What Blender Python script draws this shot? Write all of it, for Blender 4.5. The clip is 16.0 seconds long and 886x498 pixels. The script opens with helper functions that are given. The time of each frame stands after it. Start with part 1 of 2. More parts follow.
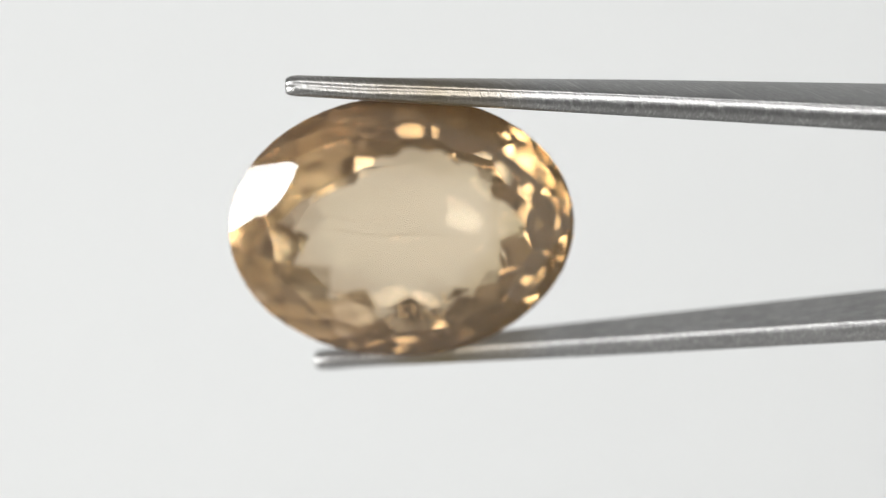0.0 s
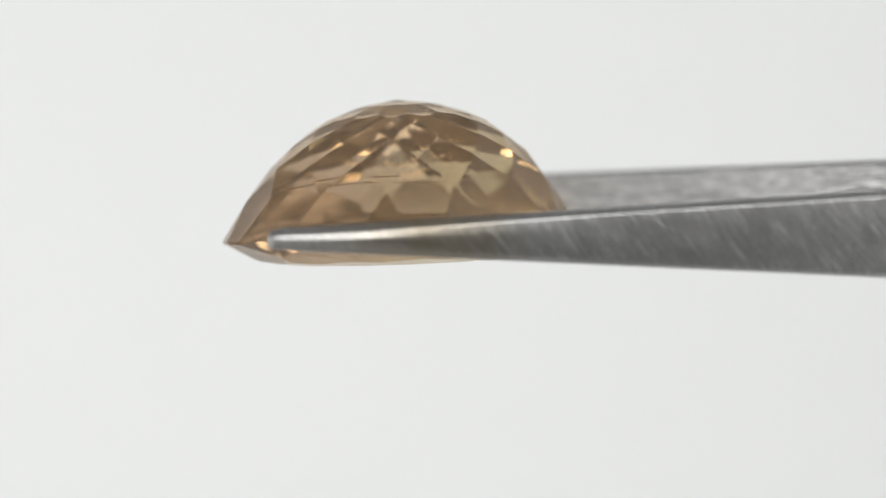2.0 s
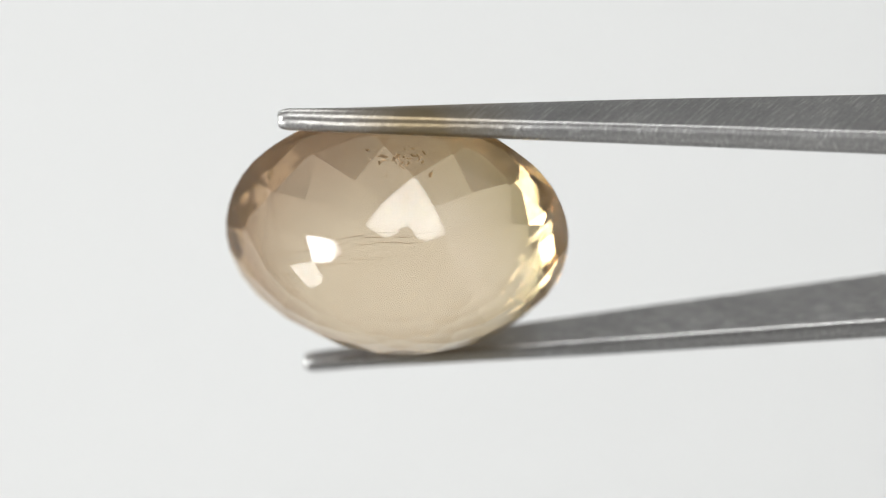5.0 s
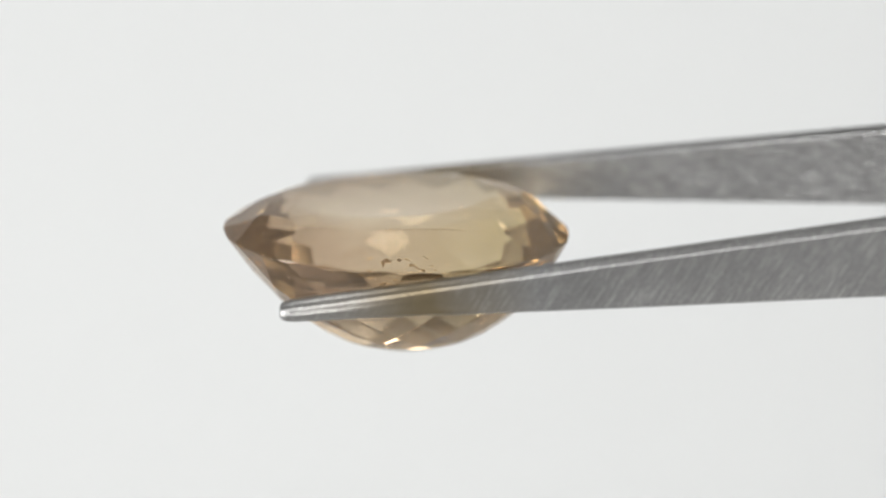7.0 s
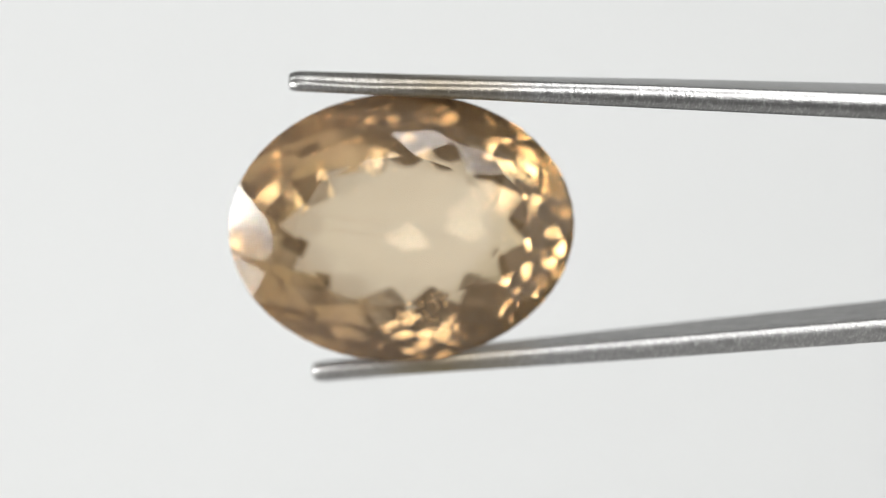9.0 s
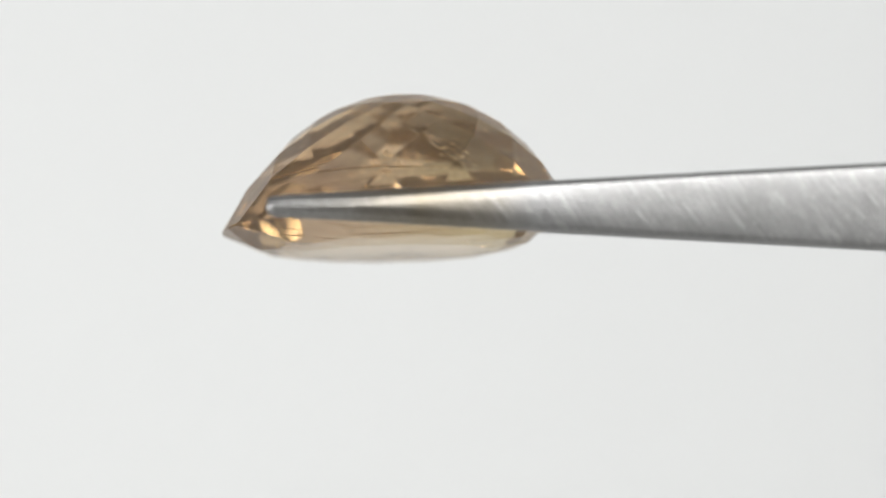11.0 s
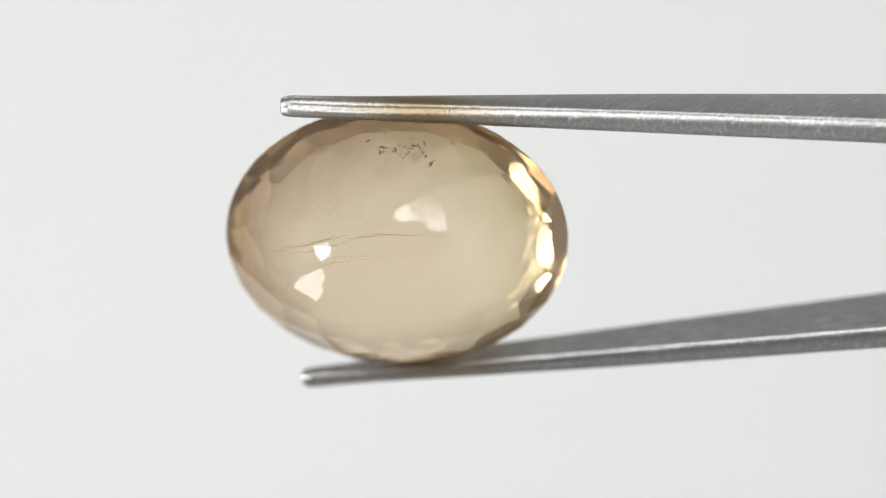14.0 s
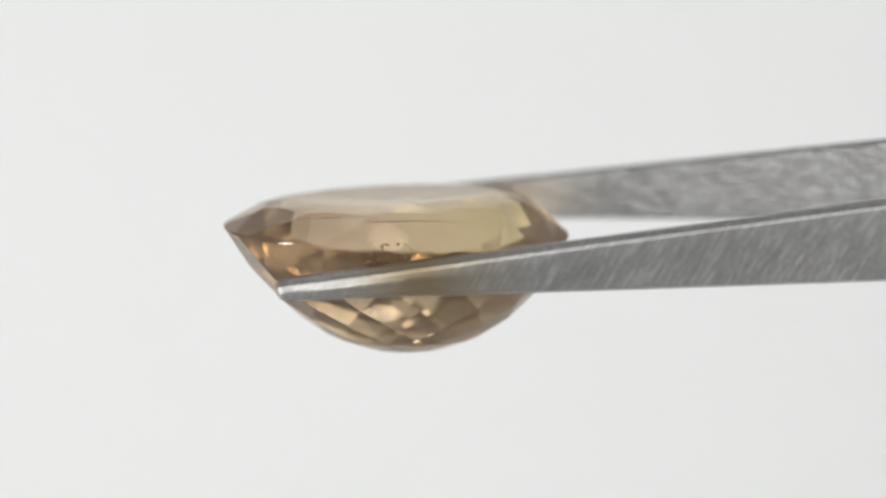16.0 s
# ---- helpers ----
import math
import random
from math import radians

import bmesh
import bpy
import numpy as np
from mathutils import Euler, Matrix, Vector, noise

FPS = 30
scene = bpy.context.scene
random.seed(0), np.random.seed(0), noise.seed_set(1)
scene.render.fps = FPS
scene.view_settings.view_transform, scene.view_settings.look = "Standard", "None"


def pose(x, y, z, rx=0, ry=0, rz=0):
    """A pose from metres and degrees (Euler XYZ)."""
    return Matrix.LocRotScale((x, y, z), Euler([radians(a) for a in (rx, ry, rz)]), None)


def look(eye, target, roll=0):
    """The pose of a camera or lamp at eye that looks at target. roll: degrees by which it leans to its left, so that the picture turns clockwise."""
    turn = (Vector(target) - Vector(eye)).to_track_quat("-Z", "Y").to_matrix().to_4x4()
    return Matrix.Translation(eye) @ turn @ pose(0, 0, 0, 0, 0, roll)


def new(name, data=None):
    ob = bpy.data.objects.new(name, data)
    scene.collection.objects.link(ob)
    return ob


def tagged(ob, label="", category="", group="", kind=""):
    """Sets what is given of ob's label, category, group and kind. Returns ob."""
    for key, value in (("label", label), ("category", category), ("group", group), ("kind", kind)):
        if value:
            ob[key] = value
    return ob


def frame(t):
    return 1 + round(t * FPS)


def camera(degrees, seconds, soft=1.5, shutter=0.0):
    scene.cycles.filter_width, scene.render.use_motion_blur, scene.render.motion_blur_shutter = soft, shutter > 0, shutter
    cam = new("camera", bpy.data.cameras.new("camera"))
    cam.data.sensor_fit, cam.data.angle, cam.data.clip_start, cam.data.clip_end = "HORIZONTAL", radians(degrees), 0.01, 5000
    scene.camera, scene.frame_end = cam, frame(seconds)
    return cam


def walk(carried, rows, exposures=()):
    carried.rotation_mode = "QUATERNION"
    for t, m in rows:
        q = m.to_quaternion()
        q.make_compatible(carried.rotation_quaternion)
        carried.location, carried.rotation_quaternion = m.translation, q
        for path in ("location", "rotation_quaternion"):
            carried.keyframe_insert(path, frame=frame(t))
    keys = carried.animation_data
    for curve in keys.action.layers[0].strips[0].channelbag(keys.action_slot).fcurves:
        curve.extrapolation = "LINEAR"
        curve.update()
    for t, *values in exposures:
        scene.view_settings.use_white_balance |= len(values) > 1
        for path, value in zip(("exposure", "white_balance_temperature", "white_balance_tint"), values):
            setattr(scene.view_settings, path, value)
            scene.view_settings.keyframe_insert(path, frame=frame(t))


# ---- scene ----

MM = 0.001
A, B = 6.0, 4.70           # half axes of the stone, mm
HEIGHT = 0.250            # height of the turning axis over the tent floor
DISTANCE = 0.0787         # from the lens to the turning axis

# ---- camera ----
cam = camera(22.18, 16.0, soft=1.2)
cam.data.dof.use_dof = True
cam.data.dof.focus_distance = DISTANCE - 0.0023
cam.data.dof.aperture_fstop = 20.0
EYE = (0.0, -DISTANCE, HEIGHT - 0.77 * MM)
walk(cam, [(0.0, pose(*EYE, 90)), (16.0, pose(*EYE, 90))])

# ---- turn of the tweezers and stone: seconds, degrees about their axis, drift x and z in mm ----
TURN = [
    (0.0, 21.50, 0.173, -0.096),
    (0.5, 39.74, 0.167, -0.147),
    (1.0, 58.12, 0.145, -0.033),
    (1.5, 77.92, 0.038, 0.110),
    (2.0, 97.66, -0.053, 0.060),
    (2.5, 117.06, -0.053, 0.091),
    (3.0, 136.60, -0.038, 0.079),
    (3.5, 157.05, -0.052, 0.019),
    (4.0, 177.70, -0.002, -0.069),
    (4.5, 195.60, -0.027, -0.095),
    (5.0, 214.20, -0.031, -0.118),
    (5.5, 233.53, -0.013, -0.086),
    (6.0, 254.06, -0.011, -0.025),
    (6.5, 273.94, 0.063, -0.033),
    (7.0, 292.98, -0.030, -0.017),
    (7.5, 312.54, 0.007, 0.028),
    (8.0, 332.10, 0.043, 0.072),
    (8.5, 351.65, 0.077, -0.019),
    (9.0, 372.00, 0.173, -0.096),
    (9.5, 390.62, 0.170, -0.122),
    (10.0, 408.93, 0.156, -0.090),
    (10.5, 428.02, 0.092, 0.038),
    (11.0, 448.35, -0.066, 0.296),
    (11.5, 467.49, -0.018, 0.187),
    (12.0, 486.97, -0.101, 0.186),
    (12.5, 506.57, -0.059, 0.075),
    (13.0, 526.06, -0.036, -0.017),
    (13.5, 545.26, -0.020, -0.160),
    (14.0, 563.78, -0.035, -0.219),
    (14.5, 583.20, -0.027, -0.253),
    (15.0, 603.86, 0.002, -0.091),
    (15.5, 624.26, -0.024, -0.010),
    (16.0, 644.09, -0.036, -0.012),
]


def held(turn, dx, dz):
    """Pose of what the tweezers hold: x along the prongs, z towards the upper prong, -y towards the table of the stone."""
    return pose(dx * MM, 0, HEIGHT + dz * MM) @ pose(0, 0, 0, 0, -1.79) @ pose(0, 0, 0, 0, 0, -4.05) @ pose(0, 0, 0, turn)


# the stone's own place between the prongs
SEAT = pose(-1.62 * MM, 0.11 * MM, 0.09 * MM, 90 - 5.0)

# ---- world, lamps, exposure ----
world = bpy.data.worlds.new("world")
scene.world = world
world.use_nodes = True
world.node_tree.nodes["Background"].inputs["Color"].default_value = (0.9, 0.95, 1.0, 1)
world.node_tree.nodes["Background"].inputs["Strength"].default_value = 0.05
scene.view_settings.exposure = -0.49


def area_lamp(name, eye, target, width, height, watts, colour):
    data = bpy.data.lights.new(name, "AREA")
    data.shape, data.size, data.size_y, data.energy, data.color = "RECTANGLE", width, height, watts, colour
    ob = new(name, data)
    ob.matrix_basis = look(eye, target)
    return ob


area_lamp("side_lamp", (-0.243, -0.126, HEIGHT - 0.018), (0, -0.005, HEIGHT - 0.002), 0.145, 0.10, 1.6, (1.0, 1.0, 0.99))
area_lamp("low_side_lamp", (-0.245, -0.020, HEIGHT - 0.145), (0, 0, HEIGHT), 0.15, 0.07, 0.32, (1.0, 1.0, 0.99))
area_lamp("front_lamp", (0.0, -0.36, HEIGHT + 0.168), (0, 0, HEIGHT), 0.26, 0.165, 1.65, (1.0, 0.995, 0.985))

# ---- materials ----


def material(name):
    m = bpy.data.materials.new(name)
    m.use_nodes = True
    nt = m.node_tree
    return m, nt, nt.nodes["Principled BSDF"]


def link(nt, a, b):
    nt.links.new(a, b)


def noise_node(nt, scale, detail=3.0, stretch=(1, 1, 1), turn=0.0):
    co, mp, no = nt.nodes.new("ShaderNodeTexCoord"), nt.nodes.new("ShaderNodeMapping"), nt.nodes.new("ShaderNodeTexNoise")
    mp.inputs["Scale"].default_value = stretch
    mp.inputs["Rotation"].default_value = (0, radians(turn), 0)
    no.inputs["Scale"].default_value, no.inputs["Detail"].default_value = scale, detail
    link(nt, co.outputs["Object"], mp.inputs["Vector"])
    link(nt, mp.outputs["Vector"], no.inputs["Vector"])
    return no


def ramp_node(nt, source, stops):
    r = nt.nodes.new("ShaderNodeValToRGB")
    r.color_ramp.elements[0].position, r.color_ramp.elements[0].color = stops[0][0], (*stops[0][1], 1)
    r.color_ramp.elements[1].position, r.color_ramp.elements[1].color = stops[-1][0], (*stops[-1][1], 1)
    for pos, col in stops[1:-1]:
        r.color_ramp.elements.new(pos).color = (*col, 1)
    link(nt, source, r.inputs["Fac"])
    return r


def paper(name, tone):
    """Matt white paper or cloth with a faint mottling."""
    m, nt, p = material(name)
    n = noise_node(nt, 9.0, 2.0)
    r = ramp_node(nt, n.outputs["Fac"], [(0.3, [c * 0.985 for c in tone]), (0.7, tone)])
    link(nt, r.outputs["Color"], p.inputs["Base Color"])
    p.inputs["Roughness"].default_value = 0.9
    fine = noise_node(nt, 900.0, 2.0)
    b = nt.nodes.new("ShaderNodeBump")
    b.inputs["Strength"].default_value, b.inputs["Distance"].default_value = 0.1, 0.0002
    link(nt, fine.outputs["Fac"], b.inputs["Height"])
    link(nt, b.outputs["Normal"], p.inputs["Normal"])
    return m


def steel(name, tone, rough, lumps, relief, grain, lay, slant):
    """Ground stainless steel: slanting grinding marks, speckle, and a yellow-brown heat stain behind the tip."""
    m, nt, p = material(name)
    p.inputs["Metallic"].default_value = 1.0
    grind = noise_node(nt, grain, 3.0, lay)
    mp = [n for n in nt.nodes if n.type == "MAPPING"][-1]
    mp.vector_type = "TEXTURE"
    mp.inputs["Rotation"].default_value = (0, 0, radians(slant))
    speck = noise_node(nt, lumps, 4.0)
    cloud = noise_node(nt, 260.0, 3.0)
    worn = ramp_node(nt, cloud.outputs["Fac"], [(0.3, [c * 0.86 for c in tone]), (0.7, tone)])
    marks = ramp_node(nt, grind.outputs["Fac"], [(0.32, (0.70, 0.70, 0.70)), (0.56, (0.81, 0.81, 0.81)), (0.66, (1.08, 1.08, 1.08))])
    tint = nt.nodes.new("ShaderNodeMix")
    tint.data_type, tint.blend_type = "RGBA", "MULTIPLY"
    tint.inputs["Factor"].default_value = 1.0
    flecks = ramp_node(nt, speck.outputs["Fac"], [(0.36, (0.90, 0.90, 0.90)), (0.52, (0.98, 0.98, 0.98)), (0.66, (1.05, 1.05, 1.05))])
    grained = nt.nodes.new("ShaderNodeMix")
    grained.data_type, grained.blend_type = "RGBA", "MULTIPLY"
    grained.inputs["Factor"].default_value = 1.0
    link(nt, worn.outputs["Color"], grained.inputs["A"])
    link(nt, flecks.outputs["Color"], grained.inputs["B"])
    link(nt, grained.outputs["Result"], tint.inputs["A"])
    link(nt, marks.outputs["Color"], tint.inputs["B"])
    # heat stain along x
    co, sep = nt.nodes.new("ShaderNodeTexCoord"), nt.nodes.new("ShaderNodeSeparateXYZ")
    link(nt, co.outputs["Object"], sep.inputs["Vector"])
    band = nt.nodes.new("ShaderNodeMapRange")
    band.inputs["From Min"].default_value, band.inputs["From Max"].default_value = -5.4 * MM, 3.4 * MM
    link(nt, sep.outputs["X"], band.inputs["Value"])
    stain = ramp_node(nt, band.outputs["Result"], [(0.0, (0, 0, 0)), (0.30, (0.45, 0.45, 0.45)), (0.58, (1.9, 1.9, 1.9)), (0.76, (1.1, 1.1, 1.1)), (1.0, (0, 0, 0))])
    patch = nt.nodes.new("ShaderNodeMath")
    patch.operation = "MULTIPLY"
    link(nt, stain.outputs["Color"], patch.inputs[0])
    link(nt, cloud.outputs["Fac"], patch.inputs[1])
    mix = nt.nodes.new("ShaderNodeMix")
    mix.data_type = "RGBA"
    link(nt, patch.outputs["Value"], mix.inputs["Factor"])
    link(nt, tint.outputs["Result"], mix.inputs["A"])
    mix.inputs["B"].default_value = (tone[0] * 0.50, tone[1] * 0.405, tone[2] * 0.26, 1)
    link(nt, mix.outputs["Result"], p.inputs["Base Color"])
    rr = nt.nodes.new("ShaderNodeMapRange")
    rr.inputs["To Min"].default_value, rr.inputs["To Max"].default_value = rough - 0.08, rough + 0.12
    link(nt, grind.outputs["Fac"], rr.inputs["Value"])
    link(nt, rr.outputs["Result"], p.inputs["Roughness"])
    total = nt.nodes.new("ShaderNodeMath")
    total.operation = "MULTIPLY_ADD"
    total.inputs[1].default_value = 0.5
    link(nt, speck.outputs["Fac"], total.inputs[0])
    link(nt, grind.outputs["Fac"], total.inputs[2])
    b = nt.nodes.new("ShaderNodeBump")
    b.inputs["Strength"].default_value, b.inputs["Distance"].default_value = 1.0, relief
    link(nt, total.outputs["Value"], b.inputs["Height"])
    link(nt, b.outputs["Normal"], p.inputs["Normal"])
    return m


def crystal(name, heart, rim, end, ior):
    """Clear honey-brown crystal, slightly hazy, yellower at one end. Its paler heart and browner rim paint in the light
    absorbed on longer paths.
    """
    m, nt, p = material(name)
    nt.nodes.remove(p)
    g, gloss, fres, both = (nt.nodes.new(k) for k in ("ShaderNodeBsdfRefraction", "ShaderNodeBsdfGlossy", "ShaderNodeFresnel", "ShaderNodeMixShader"))
    g.inputs["IOR"].default_value, g.inputs["Roughness"].default_value = ior, 0.022
    gloss.inputs["Roughness"].default_value = 0.015
    sheen = nt.nodes.new("ShaderNodeMix")
    sheen.data_type = "RGBA"
    sheen.inputs["A"].default_value, sheen.inputs["B"].default_value = (0.98, 0.98, 0.98, 1), (0.80, 0.735, 0.65, 1)
    link(nt, fres.outputs["Fac"], sheen.inputs["Factor"])
    link(nt, sheen.outputs["Result"], gloss.inputs["Color"])
    fres.inputs["IOR"].default_value = ior
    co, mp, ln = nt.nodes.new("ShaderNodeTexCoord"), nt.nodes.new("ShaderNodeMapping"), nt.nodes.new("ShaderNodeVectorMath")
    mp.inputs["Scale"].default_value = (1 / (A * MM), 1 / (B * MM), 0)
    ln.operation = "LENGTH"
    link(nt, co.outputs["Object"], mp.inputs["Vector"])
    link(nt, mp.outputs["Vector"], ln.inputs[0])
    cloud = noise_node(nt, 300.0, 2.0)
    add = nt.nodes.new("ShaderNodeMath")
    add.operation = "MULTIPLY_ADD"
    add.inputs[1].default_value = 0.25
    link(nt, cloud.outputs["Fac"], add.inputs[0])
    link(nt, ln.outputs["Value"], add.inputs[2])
    # browner rim colour stands in for light lost along the longer inner paths
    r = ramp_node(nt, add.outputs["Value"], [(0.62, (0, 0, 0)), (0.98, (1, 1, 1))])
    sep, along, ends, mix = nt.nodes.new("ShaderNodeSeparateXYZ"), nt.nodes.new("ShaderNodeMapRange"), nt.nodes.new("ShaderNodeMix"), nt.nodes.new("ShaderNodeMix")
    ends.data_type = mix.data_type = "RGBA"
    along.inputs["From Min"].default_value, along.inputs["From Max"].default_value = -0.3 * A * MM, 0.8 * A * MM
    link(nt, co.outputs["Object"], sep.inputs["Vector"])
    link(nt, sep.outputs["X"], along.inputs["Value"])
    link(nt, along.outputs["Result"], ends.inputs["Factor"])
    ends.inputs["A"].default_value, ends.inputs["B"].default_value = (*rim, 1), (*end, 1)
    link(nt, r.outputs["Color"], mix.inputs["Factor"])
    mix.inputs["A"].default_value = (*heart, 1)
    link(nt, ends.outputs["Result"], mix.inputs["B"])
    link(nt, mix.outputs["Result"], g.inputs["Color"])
    link(nt, fres.outputs["Fac"], both.inputs["Fac"])
    link(nt, g.outputs["BSDF"], both.inputs[1])
    link(nt, gloss.outputs["BSDF"], both.inputs[2])
    # a little milky haze scatters inside the stone
    back, fore, milk, blend = (nt.nodes.new(k) for k in ("ShaderNodeBsdfTranslucent", "ShaderNodeBsdfDiffuse", "ShaderNodeMixShader", "ShaderNodeMixShader"))
    for n in (back, fore):
        n.inputs["Color"].default_value = (0.46, 0.335, 0.22, 1)
    link(nt, back.outputs["BSDF"], milk.inputs[1])
    link(nt, fore.outputs["BSDF"], milk.inputs[2])
    veil_amount = nt.nodes.new("ShaderNodeMapRange")
    veil_amount.inputs["To Min"].default_value, veil_amount.inputs["To Max"].default_value = 0.02, 0.17
    link(nt, cloud.outputs["Fac"], veil_amount.inputs["Value"])
    frosty = nt.nodes.new("ShaderNodeMath")
    frosty.operation = "MULTIPLY_ADD"
    frosty.inputs[1].default_value = 0.05
    link(nt, r.outputs["Color"], frosty.inputs[0])
    link(nt, veil_amount.outputs["Result"], frosty.inputs[2])
    link(nt, frosty.outputs["Value"], blend.inputs["Fac"])
    link(nt, both.outputs["Shader"], blend.inputs[1])
    link(nt, milk.outputs["Shader"], blend.inputs[2])
    link(nt, blend.outputs["Shader"], nt.nodes["Material Output"].inputs["Surface"])
    return m


def grit(name, tone, rough):
    m, nt, p = material(name)
    n = noise_node(nt, 9000.0, 2.0)
    r = ramp_node(nt, n.outputs["Fac"], [(0.3, [c * 0.6 for c in tone]), (0.7, tone)])
    link(nt, r.outputs["Color"], p.inputs["Base Color"])
    p.inputs["Roughness"].default_value = rough
    return m


FELT = paper("grey_felt", (0.42, 0.418, 0.412))
PAPER = paper("white_paper", (0.86, 0.865, 0.86))
PALE = paper("off_white_paper", (0.665, 0.673, 0.675))
CLOTH = paper("grey_cloth", (0.36, 0.36, 0.355))
DARK = paper("dark_cloth", (0.12, 0.118, 0.115))
STEEL = steel("ground_steel", (0.50, 0.497, 0.493), 0.38, 9000.0, 0.000020, 15000.0, (1.0, 14.0, 2.5), 33)
SATIN = steel("satin_steel", (0.42, 0.418, 0.415), 0.31, 9000.0, 0.000016, 15000.0, (1.0, 14.0, 2.5), 33)
GRIP = steel("grip_steel", (0.50, 0.496, 0.492), 0.42, 2600.0, 0.00007, 9000.0, (6.0, 1.0, 1.0), 4)
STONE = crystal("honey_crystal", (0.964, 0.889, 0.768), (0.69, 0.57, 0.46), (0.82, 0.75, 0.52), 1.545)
SPECK = grit("dark_inclusion", (0.20, 0.145, 0.09), 0.6)
CHALK = grit("pale_flaw", (0.85, 0.80, 0.72), 0.5)
GOLD = grit("gold_flake", (0.86, 0.70, 0.48), 0.25)
VEIL = grit("brown_veil", (0.36, 0.26, 0.16), 0.5)


def part(name, bm, mat, parent=None, label=""):
    me = bpy.data.meshes.new(name)
    bm.to_mesh(me)
    bm.free()
    me.materials.append(mat)
    ob = new(name, me)
    ob.parent = parent
    if label:
        ob["label"] = label
    return ob


def slab(x0, y0, z0, x1, y1, z1):
    bm = bmesh.new()
    bmesh.ops.create_cube(bm, size=1.0, matrix=Matrix.LocRotScale(((x0 + x1) / 2, (y0 + y1) / 2, (z0 + z1) / 2), None, (x1 - x0, y1 - y0, z1 - z0)))
    return bm


# ---- the photo tent ----
X0, X1, Y0, Y1, Z1, TH = -0.30, 0.16, -0.42, 0.26, 0.56, 0.004
for name, box, mat, label in (
    ("backdrop", (X0, Y1, 0, X1, Y1 + TH, Z1), PALE, "plain off-white seamless paper backdrop, evenly lit"),
    ("floor", (X0, Y0, -TH, X1, Y1 + TH, 0), FELT, "mid grey felt floor of the photo tent"),
    ("wall_west", (X0 - TH, Y0, 0, X0, Y1 + TH, Z1), CLOTH, "pale grey cloth side wall of the photo tent"),
    # wall_east stays out of view; its white bounces light onto the right
    ("wall_east", (X1, Y0, 0, X1 + TH, Y1 + TH, Z1), PAPER, "unseen white paper side wall, kept white to bounce light onto the right"),
    ("wall_south", (X0 - TH, Y0 - TH, 0, X1 + TH, Y0, Z1), DARK, "dark cloth front wall behind the camera"),
    ("ceiling", (X0 - TH, Y0 - TH, Z1, X1 + TH, Y1 + TH, Z1 + TH), CLOTH, "pale grey cloth top of the photo tent"),
):
    tagged(part(name, slab(*box), mat), label, name.split("_")[0], kind="structure")

# ---- the cut stone ----
CROWN, PAVILION = 1.30, 4.08                       # crown height, pavilion depth, mm
TABLE_A, TABLE_B = 3.58, 2.66                      # half axes of the table
LEAN = -0.069                                      # the girdle runs out of level along the stone


PHASE = radians(18.0)                              # turn of the crown's corners
FOLD = 14                                          # facets round each row of the pavilion
RINGS = (0.880, 0.747, 0.617, 0.503, 0.404, 0.283, 0.146)   # corners of the pavilion rows, as shares of the half axes


def rim_height(x):
    return LEAN * x


def crown_point(share, angle, z):
    return Vector((share * A * math.cos(angle), share * B * math.sin(angle), z))


def girdle(angle):
    p = crown_point(1.0, angle, 0)
    p.z = 0.10 + rim_height(p.x)
    return p


def star_tip(angle):
    """Where a star facet, two kites and a girdle facet meet."""
    return crown_point(0.73, angle, CROWN - 0.12 * (CROWN - girdle(angle).z))


def plane_of(p, q, r, up):
    n = (q - p).cross(r - p).normalized()
    return p, n if n.z * up > 0 else -n


def pavilion_point(share, angle, z, lean):
    """A point below the girdle: the keel lies a little off the middle, and the rows follow the girdle's lean less and less."""
    x = share * A * math.cos(angle) - 0.042 * z
    return Vector((x, share * B * math.sin(angle), z + lean * rim_height(x)))


def dome(r):
    return -0.16 - PAVILION * (1 - r ** 2.15)


def pavilion_rows():
    """Height at the middle and slope of each row: most rows meet as lozenges, the last two round off the keel."""
    c = math.cos(math.pi / FOLD)
    high, low = -1.235, -2.215
    slope = (high - low) / (RINGS[0] * c - RINGS[1])
    rows = [(high - slope * RINGS[0] * c, slope)]
    for k in range(1, 5):
        slope = (high - low) / (RINGS[k - 1] - RINGS[k] * c)
        rows.append((low - slope * RINGS[k] * c, slope))
        high, low = low, low + slope * (RINGS[k + 1] - RINGS[k] * c)
    for r in RINGS[5:]:
        slope = PAVILION * 2.15 * r ** 1.15
        rows.append((dome(r) - slope * r, slope))
    return rows


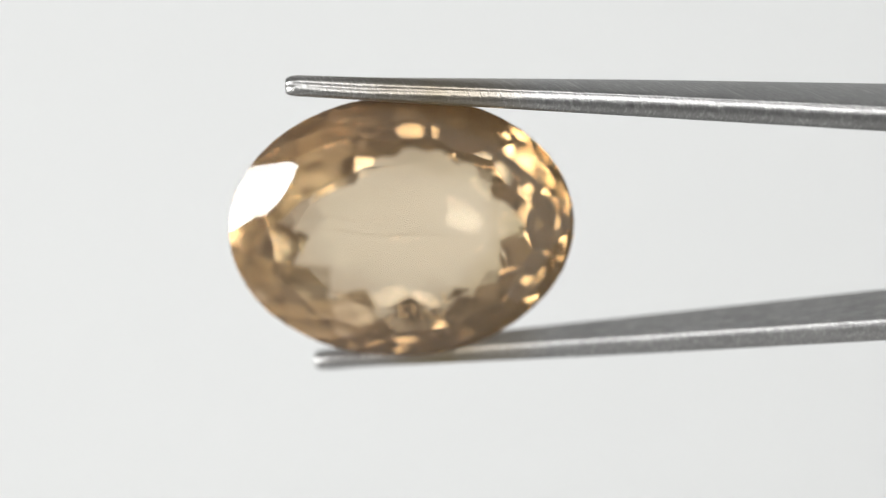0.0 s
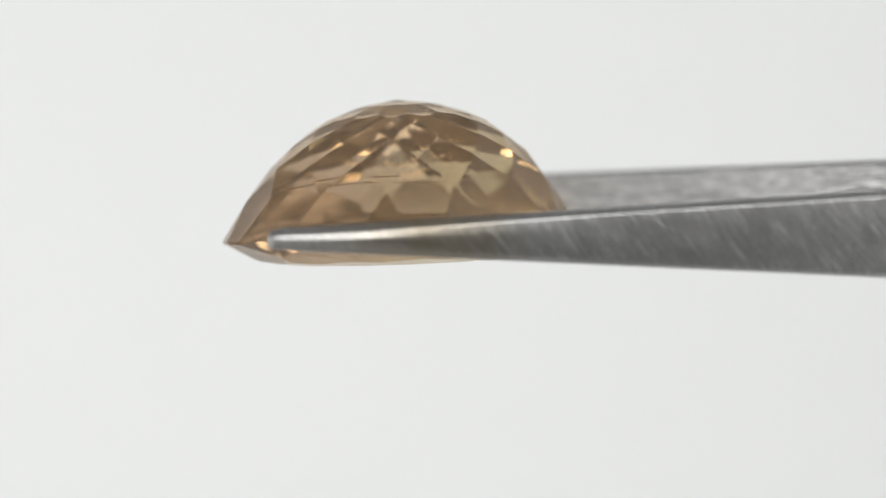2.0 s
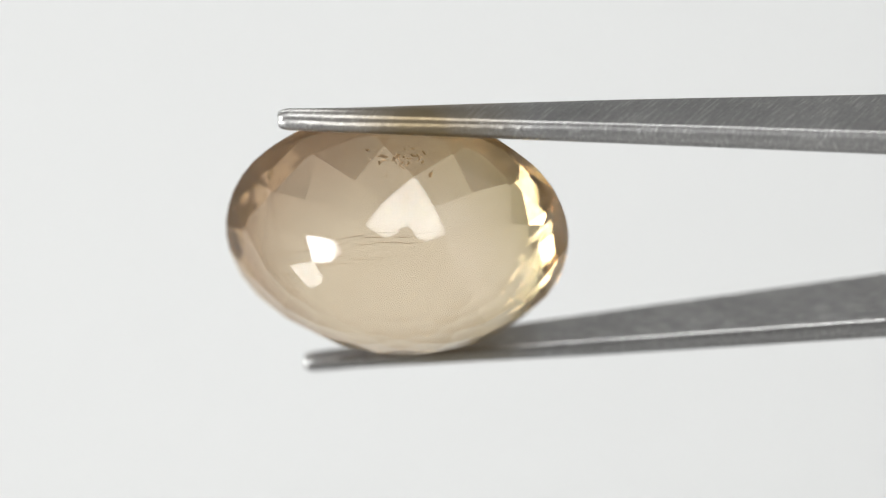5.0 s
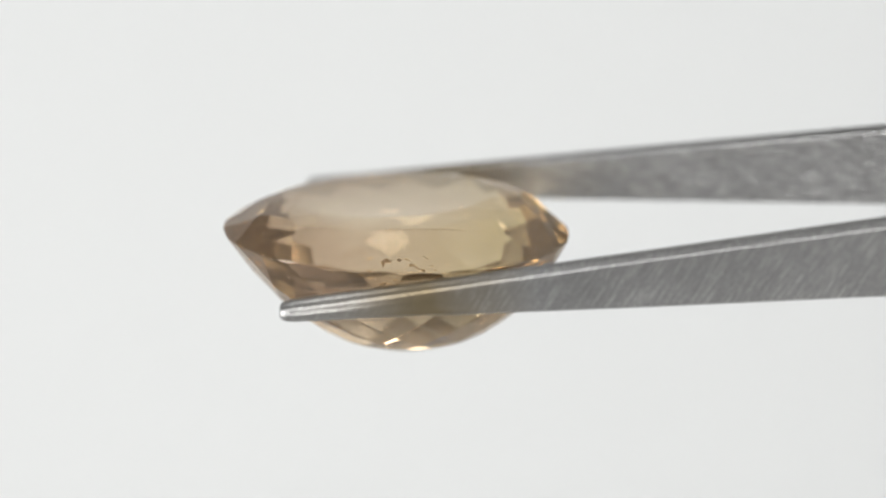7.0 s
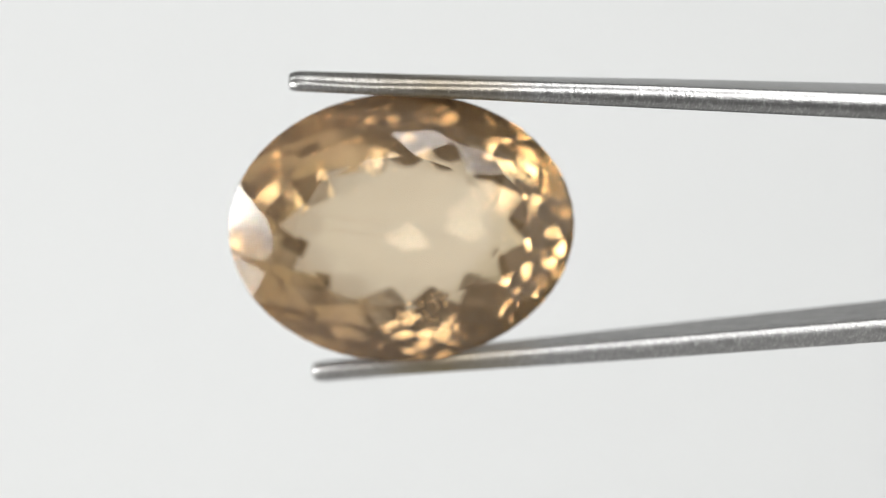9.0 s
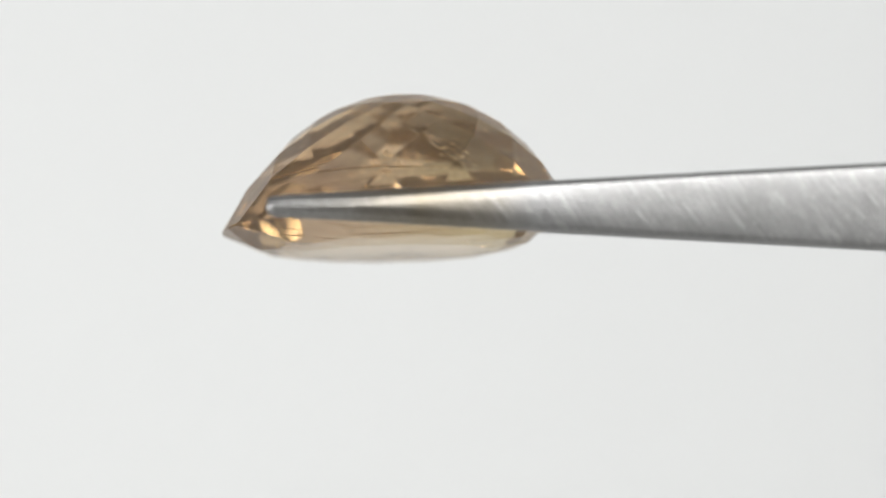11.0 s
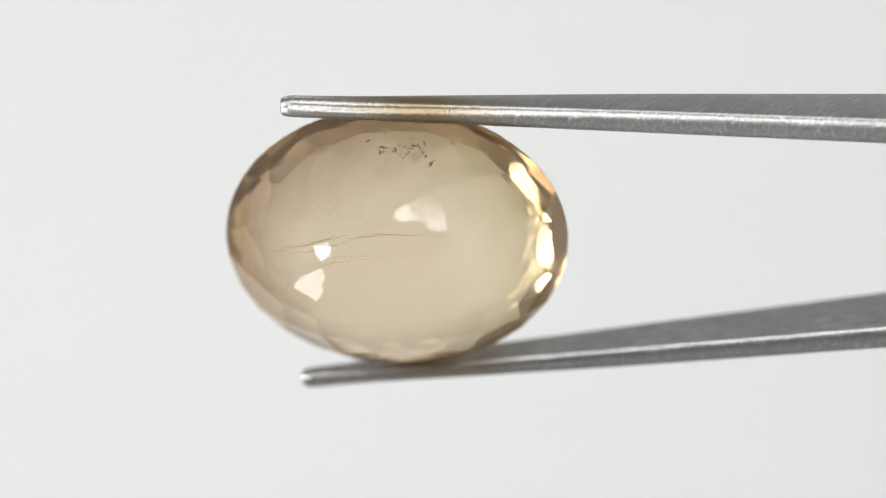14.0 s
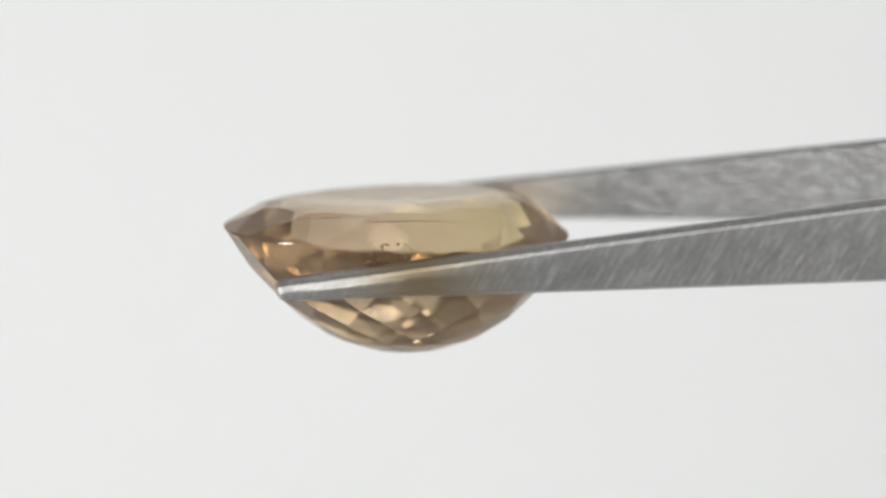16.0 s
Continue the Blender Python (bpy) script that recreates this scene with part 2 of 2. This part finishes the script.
def stone_planes():
    rnd = random.Random(7)
    planes = [(Vector((0, 0, CROWN)), Vector((0, 0, 1)))]
    step = math.tau / 12
    jog = [rnd.uniform(-0.035, 0.035) for _ in range(12)]
    corner = [crown_point(TABLE_A / A, PHASE + i * step + jog[i], CROWN) for i in range(12)]
    for p in corner:
        p.y *= TABLE_B / TABLE_A * A / B
    tip = [star_tip(PHASE + (i + 0.5) * step + 0.5 * (jog[i] + jog[(i + 1) % 12])) for i in range(12)]
    for i in range(12):
        j = (i + 1) % 12
        b = PHASE + (i + 0.5) * step
        planes.append(plane_of(corner[i], corner[j], tip[i], 1))                 # star
        planes.append(plane_of(corner[i], tip[i - 1], tip[i], 1))                # kite
        planes.append(plane_of(tip[i], girdle(b), girdle(b) + (girdle(b + 0.01) - girdle(b - 0.01)), 1))   # girdle facet
        # small triangle between two girdle facets, below the kite
        a = b - step / 2
        g = girdle(a)
        high = g.z + (CROWN - g.z) * 0.88 / 0.27 * (1 - 0.85 * math.cos(step / 2))
        g.z -= 0.05
        planes.append(plane_of(crown_point(0.85, a, high), g, g + (girdle(a + 0.01) - girdle(a - 0.01)), 1))
    # girdle band
    for i in range(48):
        a = (i + 0.5) * math.tau / 48
        planes.append((Vector((A * math.cos(a), B * math.sin(a), 0)), Vector((math.cos(a) / A, math.sin(a) / B, 0)).normalized()))
    # pavilion: staggered rows of lozenge facets, like scales
    for k, (base, slope) in enumerate(pavilion_rows()):
        for i in range(FOLD):
            a = radians(-1.0) + (i + 0.5 * (k % 2)) * math.tau / FOLD
            r = RINGS[k]
            lean = 1 - 0.09 * k
            p = pavilion_point(r, a, base + slope * r, lean)
            q = pavilion_point(r + 0.1, a, base + slope * (r + 0.1), lean)
            side = pavilion_point(r, a + 0.1, base + slope * r * math.cos(0.1), lean)
            at, n = plane_of(p, q, side, -1)
            planes.append((at, (n + Vector([rnd.uniform(-1, 1) * 0.007 for _ in range(3)])).normalized()))
    # small triangles between the pavilion facets at the girdle
    base, slope = pavilion_rows()[0]
    for i in range(FOLD):
        a = radians(-1.0) + (i + 0.5) * math.tau / FOLD
        high = base + slope * 0.875 * math.cos(math.pi / FOLD)
        rise = (base + slope + 0.03 - high) / 0.125
        at, out = pavilion_point(0.875, a, high, 1), pavilion_point(1.0, a, high + 0.125 * rise, 1)
        side = pavilion_point(1.0, a + 0.1, high + rise * (math.cos(0.1) - 0.875), 1)
        planes.append(plane_of(at, out, side, -1))
    return planes


def stone_mesh():
    bm = bmesh.new()
    bmesh.ops.create_cube(bm, size=30.0)
    for co, no in stone_planes():
        bmesh.ops.bisect_plane(bm, geom=bm.verts[:] + bm.edges[:] + bm.faces[:], dist=1e-5, plane_co=co, plane_no=no, clear_outer=True)
        rim = [e for e in bm.edges if e.is_boundary]
        if rim:
            bmesh.ops.contextual_create(bm, geom=rim)
    bmesh.ops.remove_doubles(bm, verts=bm.verts, dist=0.004)
    bmesh.ops.recalc_face_normals(bm, faces=bm.faces)
    bmesh.ops.scale(bm, vec=(MM, MM, MM), verts=bm.verts)
    return bm


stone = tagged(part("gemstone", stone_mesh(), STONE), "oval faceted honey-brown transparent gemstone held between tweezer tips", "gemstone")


def inclusions():
    """Dark specks in a loose cloud near one side, and a few strays."""
    rnd, bm = random.Random(11), bmesh.new()
    for i in range(150):
        if i < 105:
            x, y, z = rnd.gauss(1.0, 1.9), rnd.gauss(-2.2, 0.95), rnd.gauss(-0.7, 0.5)
        else:
            x, y, z = rnd.uniform(-3.5, 3.5), rnd.uniform(-2.4, 2.4), rnd.uniform(-2.2, 0.6)
        if (x / A) ** 2 + (y / B) ** 2 > 0.62:
            continue
        s = rnd.choice((0.006, 0.008, 0.010, 0.012, 0.018))
        m = Matrix.LocRotScale((x * MM, y * MM, z * MM), Euler([rnd.uniform(0, 6) for _ in range(3)]), (s * MM * rnd.uniform(0.7, 2.2), s * MM, s * MM))
        bmesh.ops.create_icosphere(bm, subdivisions=1, radius=1.0, matrix=m)
    return bm


def veil(y0, z0, x0, x1, thick, seed):
    """A thin wandering crack inside the stone."""
    rnd, bm = random.Random(seed), bmesh.new()
    n, last = 46, None
    for i in range(n + 1):
        u = i / n
        x = x0 + (x1 - x0) * u
        y = y0 - 1.5 * u + 0.9 * u * u + 0.05 * math.sin(17 * u + seed) + rnd.uniform(-0.02, 0.02)
        w = thick * (0.25 + rnd.random()) * math.sin(math.pi * min(1, u * 1.1 + 0.02)) + 0.002
        ring = [bm.verts.new((x * MM, (y + dy * w) * MM, (z0 + dz * w * 2) * MM)) for dy, dz in ((1, 0), (0, 1), (-1, 0), (0, -1))]
        if last:
            for k in range(4):
                bm.faces.new((last[k], last[(k + 1) % 4], ring[(k + 1) % 4], ring[k]))
        last = ring
    return bm


def chips():
    """Pale feathery flaws close under the crown, near one long side."""
    rnd, bm = random.Random(23), bmesh.new()
    for i in range(70):
        x, y, z = rnd.gauss(0.4, 1.3), rnd.gauss(-3.35, 0.35), rnd.gauss(-0.35, 0.25)
        if i > 52:
            x, y, z = rnd.gauss(-4.1, 0.5), rnd.gauss(0.6, 0.9), rnd.gauss(-0.1, 0.15)
        if (x / A) ** 2 + (y / B) ** 2 > 0.80:
            continue
        s = rnd.uniform(0.010, 0.028) * MM
        m = Matrix.LocRotScale((x * MM, y * MM, z * MM), Euler([rnd.uniform(0, 6) for _ in range(3)]), (s * rnd.uniform(0.6, 2.5), s, s * 0.5))
        bmesh.ops.create_icosphere(bm, subdivisions=1, radius=1.0, matrix=m)
    return bm


def feather():
    """A burst of thin golden flakes near one long side."""
    rnd, bm = random.Random(41), bmesh.new()
    for i in range(26):
        x, y, z = rnd.gauss(0.55, 0.55), rnd.gauss(-2.95, 0.25), rnd.gauss(-0.55, 0.2)
        s = rnd.uniform(0.03, 0.10) * MM
        m = Matrix.LocRotScale((x * MM, y * MM, z * MM), Euler([rnd.uniform(-0.8, 0.8), rnd.uniform(-0.8, 0.8), rnd.uniform(0, 6)]), (s * rnd.uniform(0.8, 2.4), s * rnd.uniform(0.5, 1.0), s * 0.12))
        flake = bmesh.ops.create_icosphere(bm, subdivisions=1, radius=1.0, matrix=m)
        for v in flake["verts"]:
            v.co += Vector([rnd.uniform(-0.25, 0.25) * s for _ in range(3)])
    return bm


tagged(part("feather", feather(), GOLD, stone, "burst of golden flakes inside the stone"), kind="stuff")
tagged(part("flaw", chips(), CHALK, stone, "pale feathery flaws"), kind="stuff")
tagged(part("inclusion", inclusions(), SPECK, stone, "cloud of tiny dark inclusions"), kind="stuff")
part("fracture", veil(0.30, -0.7, -4.7, 3.6, 0.010, 3), VEIL, stone, "fine brown fracture line")
part("fracture", veil(0.85, -0.8, -4.4, 1.2, 0.006, 8), VEIL, stone, "fine brown fracture line")

# ---- the tweezers ----


def prong_mesh(inner0, inner1, th0, th1, w0, w1, c0, c1, tip, side):
    """One tapered prong; side +1 or -1 is the way it lies from the axis. Sizes at 3 mm before and 12 mm behind the origin."""
    bm, last = bmesh.new(), None
    xs = [tip + 0.012 * k * k for k in range(8)] + [tip + 0.7 + 0.5 * k for k in range(30)] + [tip + 16 + 2.0 * k for k in range(23)]
    for x in xs:
        u = (x + 3) / 15
        inner, th, w, c = (a + (b - a) * u for a, b in ((inner0, inner1), (th0, th1), (w0, w1), (c0, c1)))
        th, w = min(th, 1.15), max(0.62, min(w, 6.5))
        c = c if u < 1.6 else c0 + (c1 - c0) * 1.6
        # blunt rounded tip
        d = min(1.0, (x - tip) / 0.45)
        near = math.sqrt(max(0.0, 1 - (1 - d) ** 2))
        wt, lift = w * (0.58 + 0.42 * near), 0.28 * (1 - near)
        lo, hi = inner + th * lift * 0.4, inner + th * (1 - lift)
        h = wt / 2
        e = min(0.08 + 0.22 * max(0.0, 1 - (x - tip) / 12) ** 1.4, 0.42 * (hi - lo), 0.5 * h)
        arc = [(e * (1 - math.cos(q)), e * (1 - math.sin(q))) for q in (i * math.pi / 12 for i in range(7))]
        crown = min(0.05 * max(0.0, 1 - (x - tip) / 13) + 0.025 * h, 0.22 * (hi - lo))     # the outer face is slightly domed
        bow = min(0.13, 0.3 * h)
        sides = [(bow * abs((q - 0.5) / 0.5) ** 2.2, lo + q * (hi - crown - e - lo)) for q in (0, 0.1, 0.2, 0.32, 0.44, 0.56, 0.68, 0.8, 0.9)]
        flank = [(h - p, z) for p, z in sides] + [(h - bow - p, hi - crown - q) for p, q in arc] + [(f * (h - bow - e), hi - crown * f * f) for f in (0.75, 0.5, 0.25)]
        prof = flank + [(-n, z) for n, z in flank[::-1]]
        ring = [bm.verts.new((x * MM, -(c + n) * MM, side * z * MM)) for n, z in prof]
        if last:
            for k in range(len(ring)):
                f = bm.faces.new((last[k], last[(k + 1) % len(ring)], ring[(k + 1) % len(ring)], ring[k]))
                f.smooth = k != len(ring) - 1
                f.material_index = 1 if k == len(ring) - 1 else 0
        else:
            bm.faces.new(ring)
        last = ring
    bm.faces.new(last[::-1])
    bmesh.ops.recalc_face_normals(bm, faces=bm.faces)
    return bm


def ridge_meshes(inner0, inner1, w0, w1, c0, c1, tip, side):
    """The fine cross-cut ridges on the gripping face, one after another."""
    rnd = random.Random(int(50 + side))
    x = tip + 0.35
    while x < 2.2:
        bm = bmesh.new()
        u = (x + 3) / 15
        inner, w, c = inner0 + (inner1 - inner0) * u, w0 + (w1 - w0) * u, c0 + (c1 - c0) * u
        h, deep, run = w / 2 - 0.17, rnd.uniform(0.004, 0.010), rnd.uniform(0.09, 0.13)
        skew = rnd.uniform(-0.03, 0.03)
        pts = []
        for n in (-h, h):
            sx = x + skew * (1 if n > 0 else -1)
            pts.append([bm.verts.new((q[0] * MM, -(c + n) * MM, side * q[1] * MM)) for q in ((sx - run, inner + 0.02), (sx - run * 0.3, inner - deep), (sx + run * 0.3, inner - deep), (sx + run, inner + 0.02))])
        for k in range(4):
            bm.faces.new((pts[0][k], pts[0][(k + 1) % 4], pts[1][(k + 1) % 4], pts[1][k]))
        bm.faces.new(pts[0][::-1]), bm.faces.new(pts[1])
        bmesh.ops.recalc_face_normals(bm, faces=bm.faces)
        yield bm
        x += rnd.uniform(0.25, 0.31)


def joint_mesh():
    """The block at the far end where both prongs meet."""
    bm, last = bmesh.new(), None
    for x, w, h in ((50, 6.0, 2.2), (56, 6.4, 2.6), (90, 7.4, 2.6), (150, 7.0, 2.2), (163, 5.6, 1.8)):
        ring = [bm.verts.new((x * MM, y * w / 2 * MM, (0.1 + z * h / 2) * MM)) for y, z in ((-1, -0.7), (-0.85, -1), (0.85, -1), (1, -0.7), (1, 0.7), (0.85, 1), (-0.85, 1), (-1, 0.7))]
        if last:
            for k in range(8):
                bm.faces.new((last[k], last[(k + 1) % 8], ring[(k + 1) % 8], ring[k]))
        else:
            bm.faces.new(ring[::-1])
        last = ring
    bm.faces.new(last)
    bmesh.ops.recalc_face_normals(bm, faces=bm.faces)
    return bm


UPPER = (4.88, 3.80, 0.70, 0.86, 0.93, 2.58, -0.29, 0.17)
LOWER = (4.72, 3.53, 0.70, 0.86, 0.95, 2.47, -0.65, -0.11)
tweezers = tagged(new("tweezers"), "ground stainless steel tweezers gripping the stone, stained brown near the tips", "tweezers")
for sizes, tip, side, skin in ((UPPER, -5.30, 1, SATIN), (LOWER, -5.12, -1, STEEL)):
    i0, i1, t0, t1, w0, w1, c0, c1 = sizes
    prong = part("prong", prong_mesh(*sizes, tip, side), skin, tweezers, "tapered ground steel prong with bevelled edges")
    prong.data.materials.append(GRIP)
    for bm in ridge_meshes(i0, i1, w0, w1, c0, c1, tip, side):
        part("ridge", bm, GRIP, prong)
part("joint", joint_mesh(), STEEL, tweezers)


def motions():
    walk(tweezers, [(t, held(a, dx, dz)) for t, a, dx, dz in TURN])
    walk(stone, [(t, held(a, dx, dz) @ SEAT) for t, a, dx, dz in TURN])


motions()
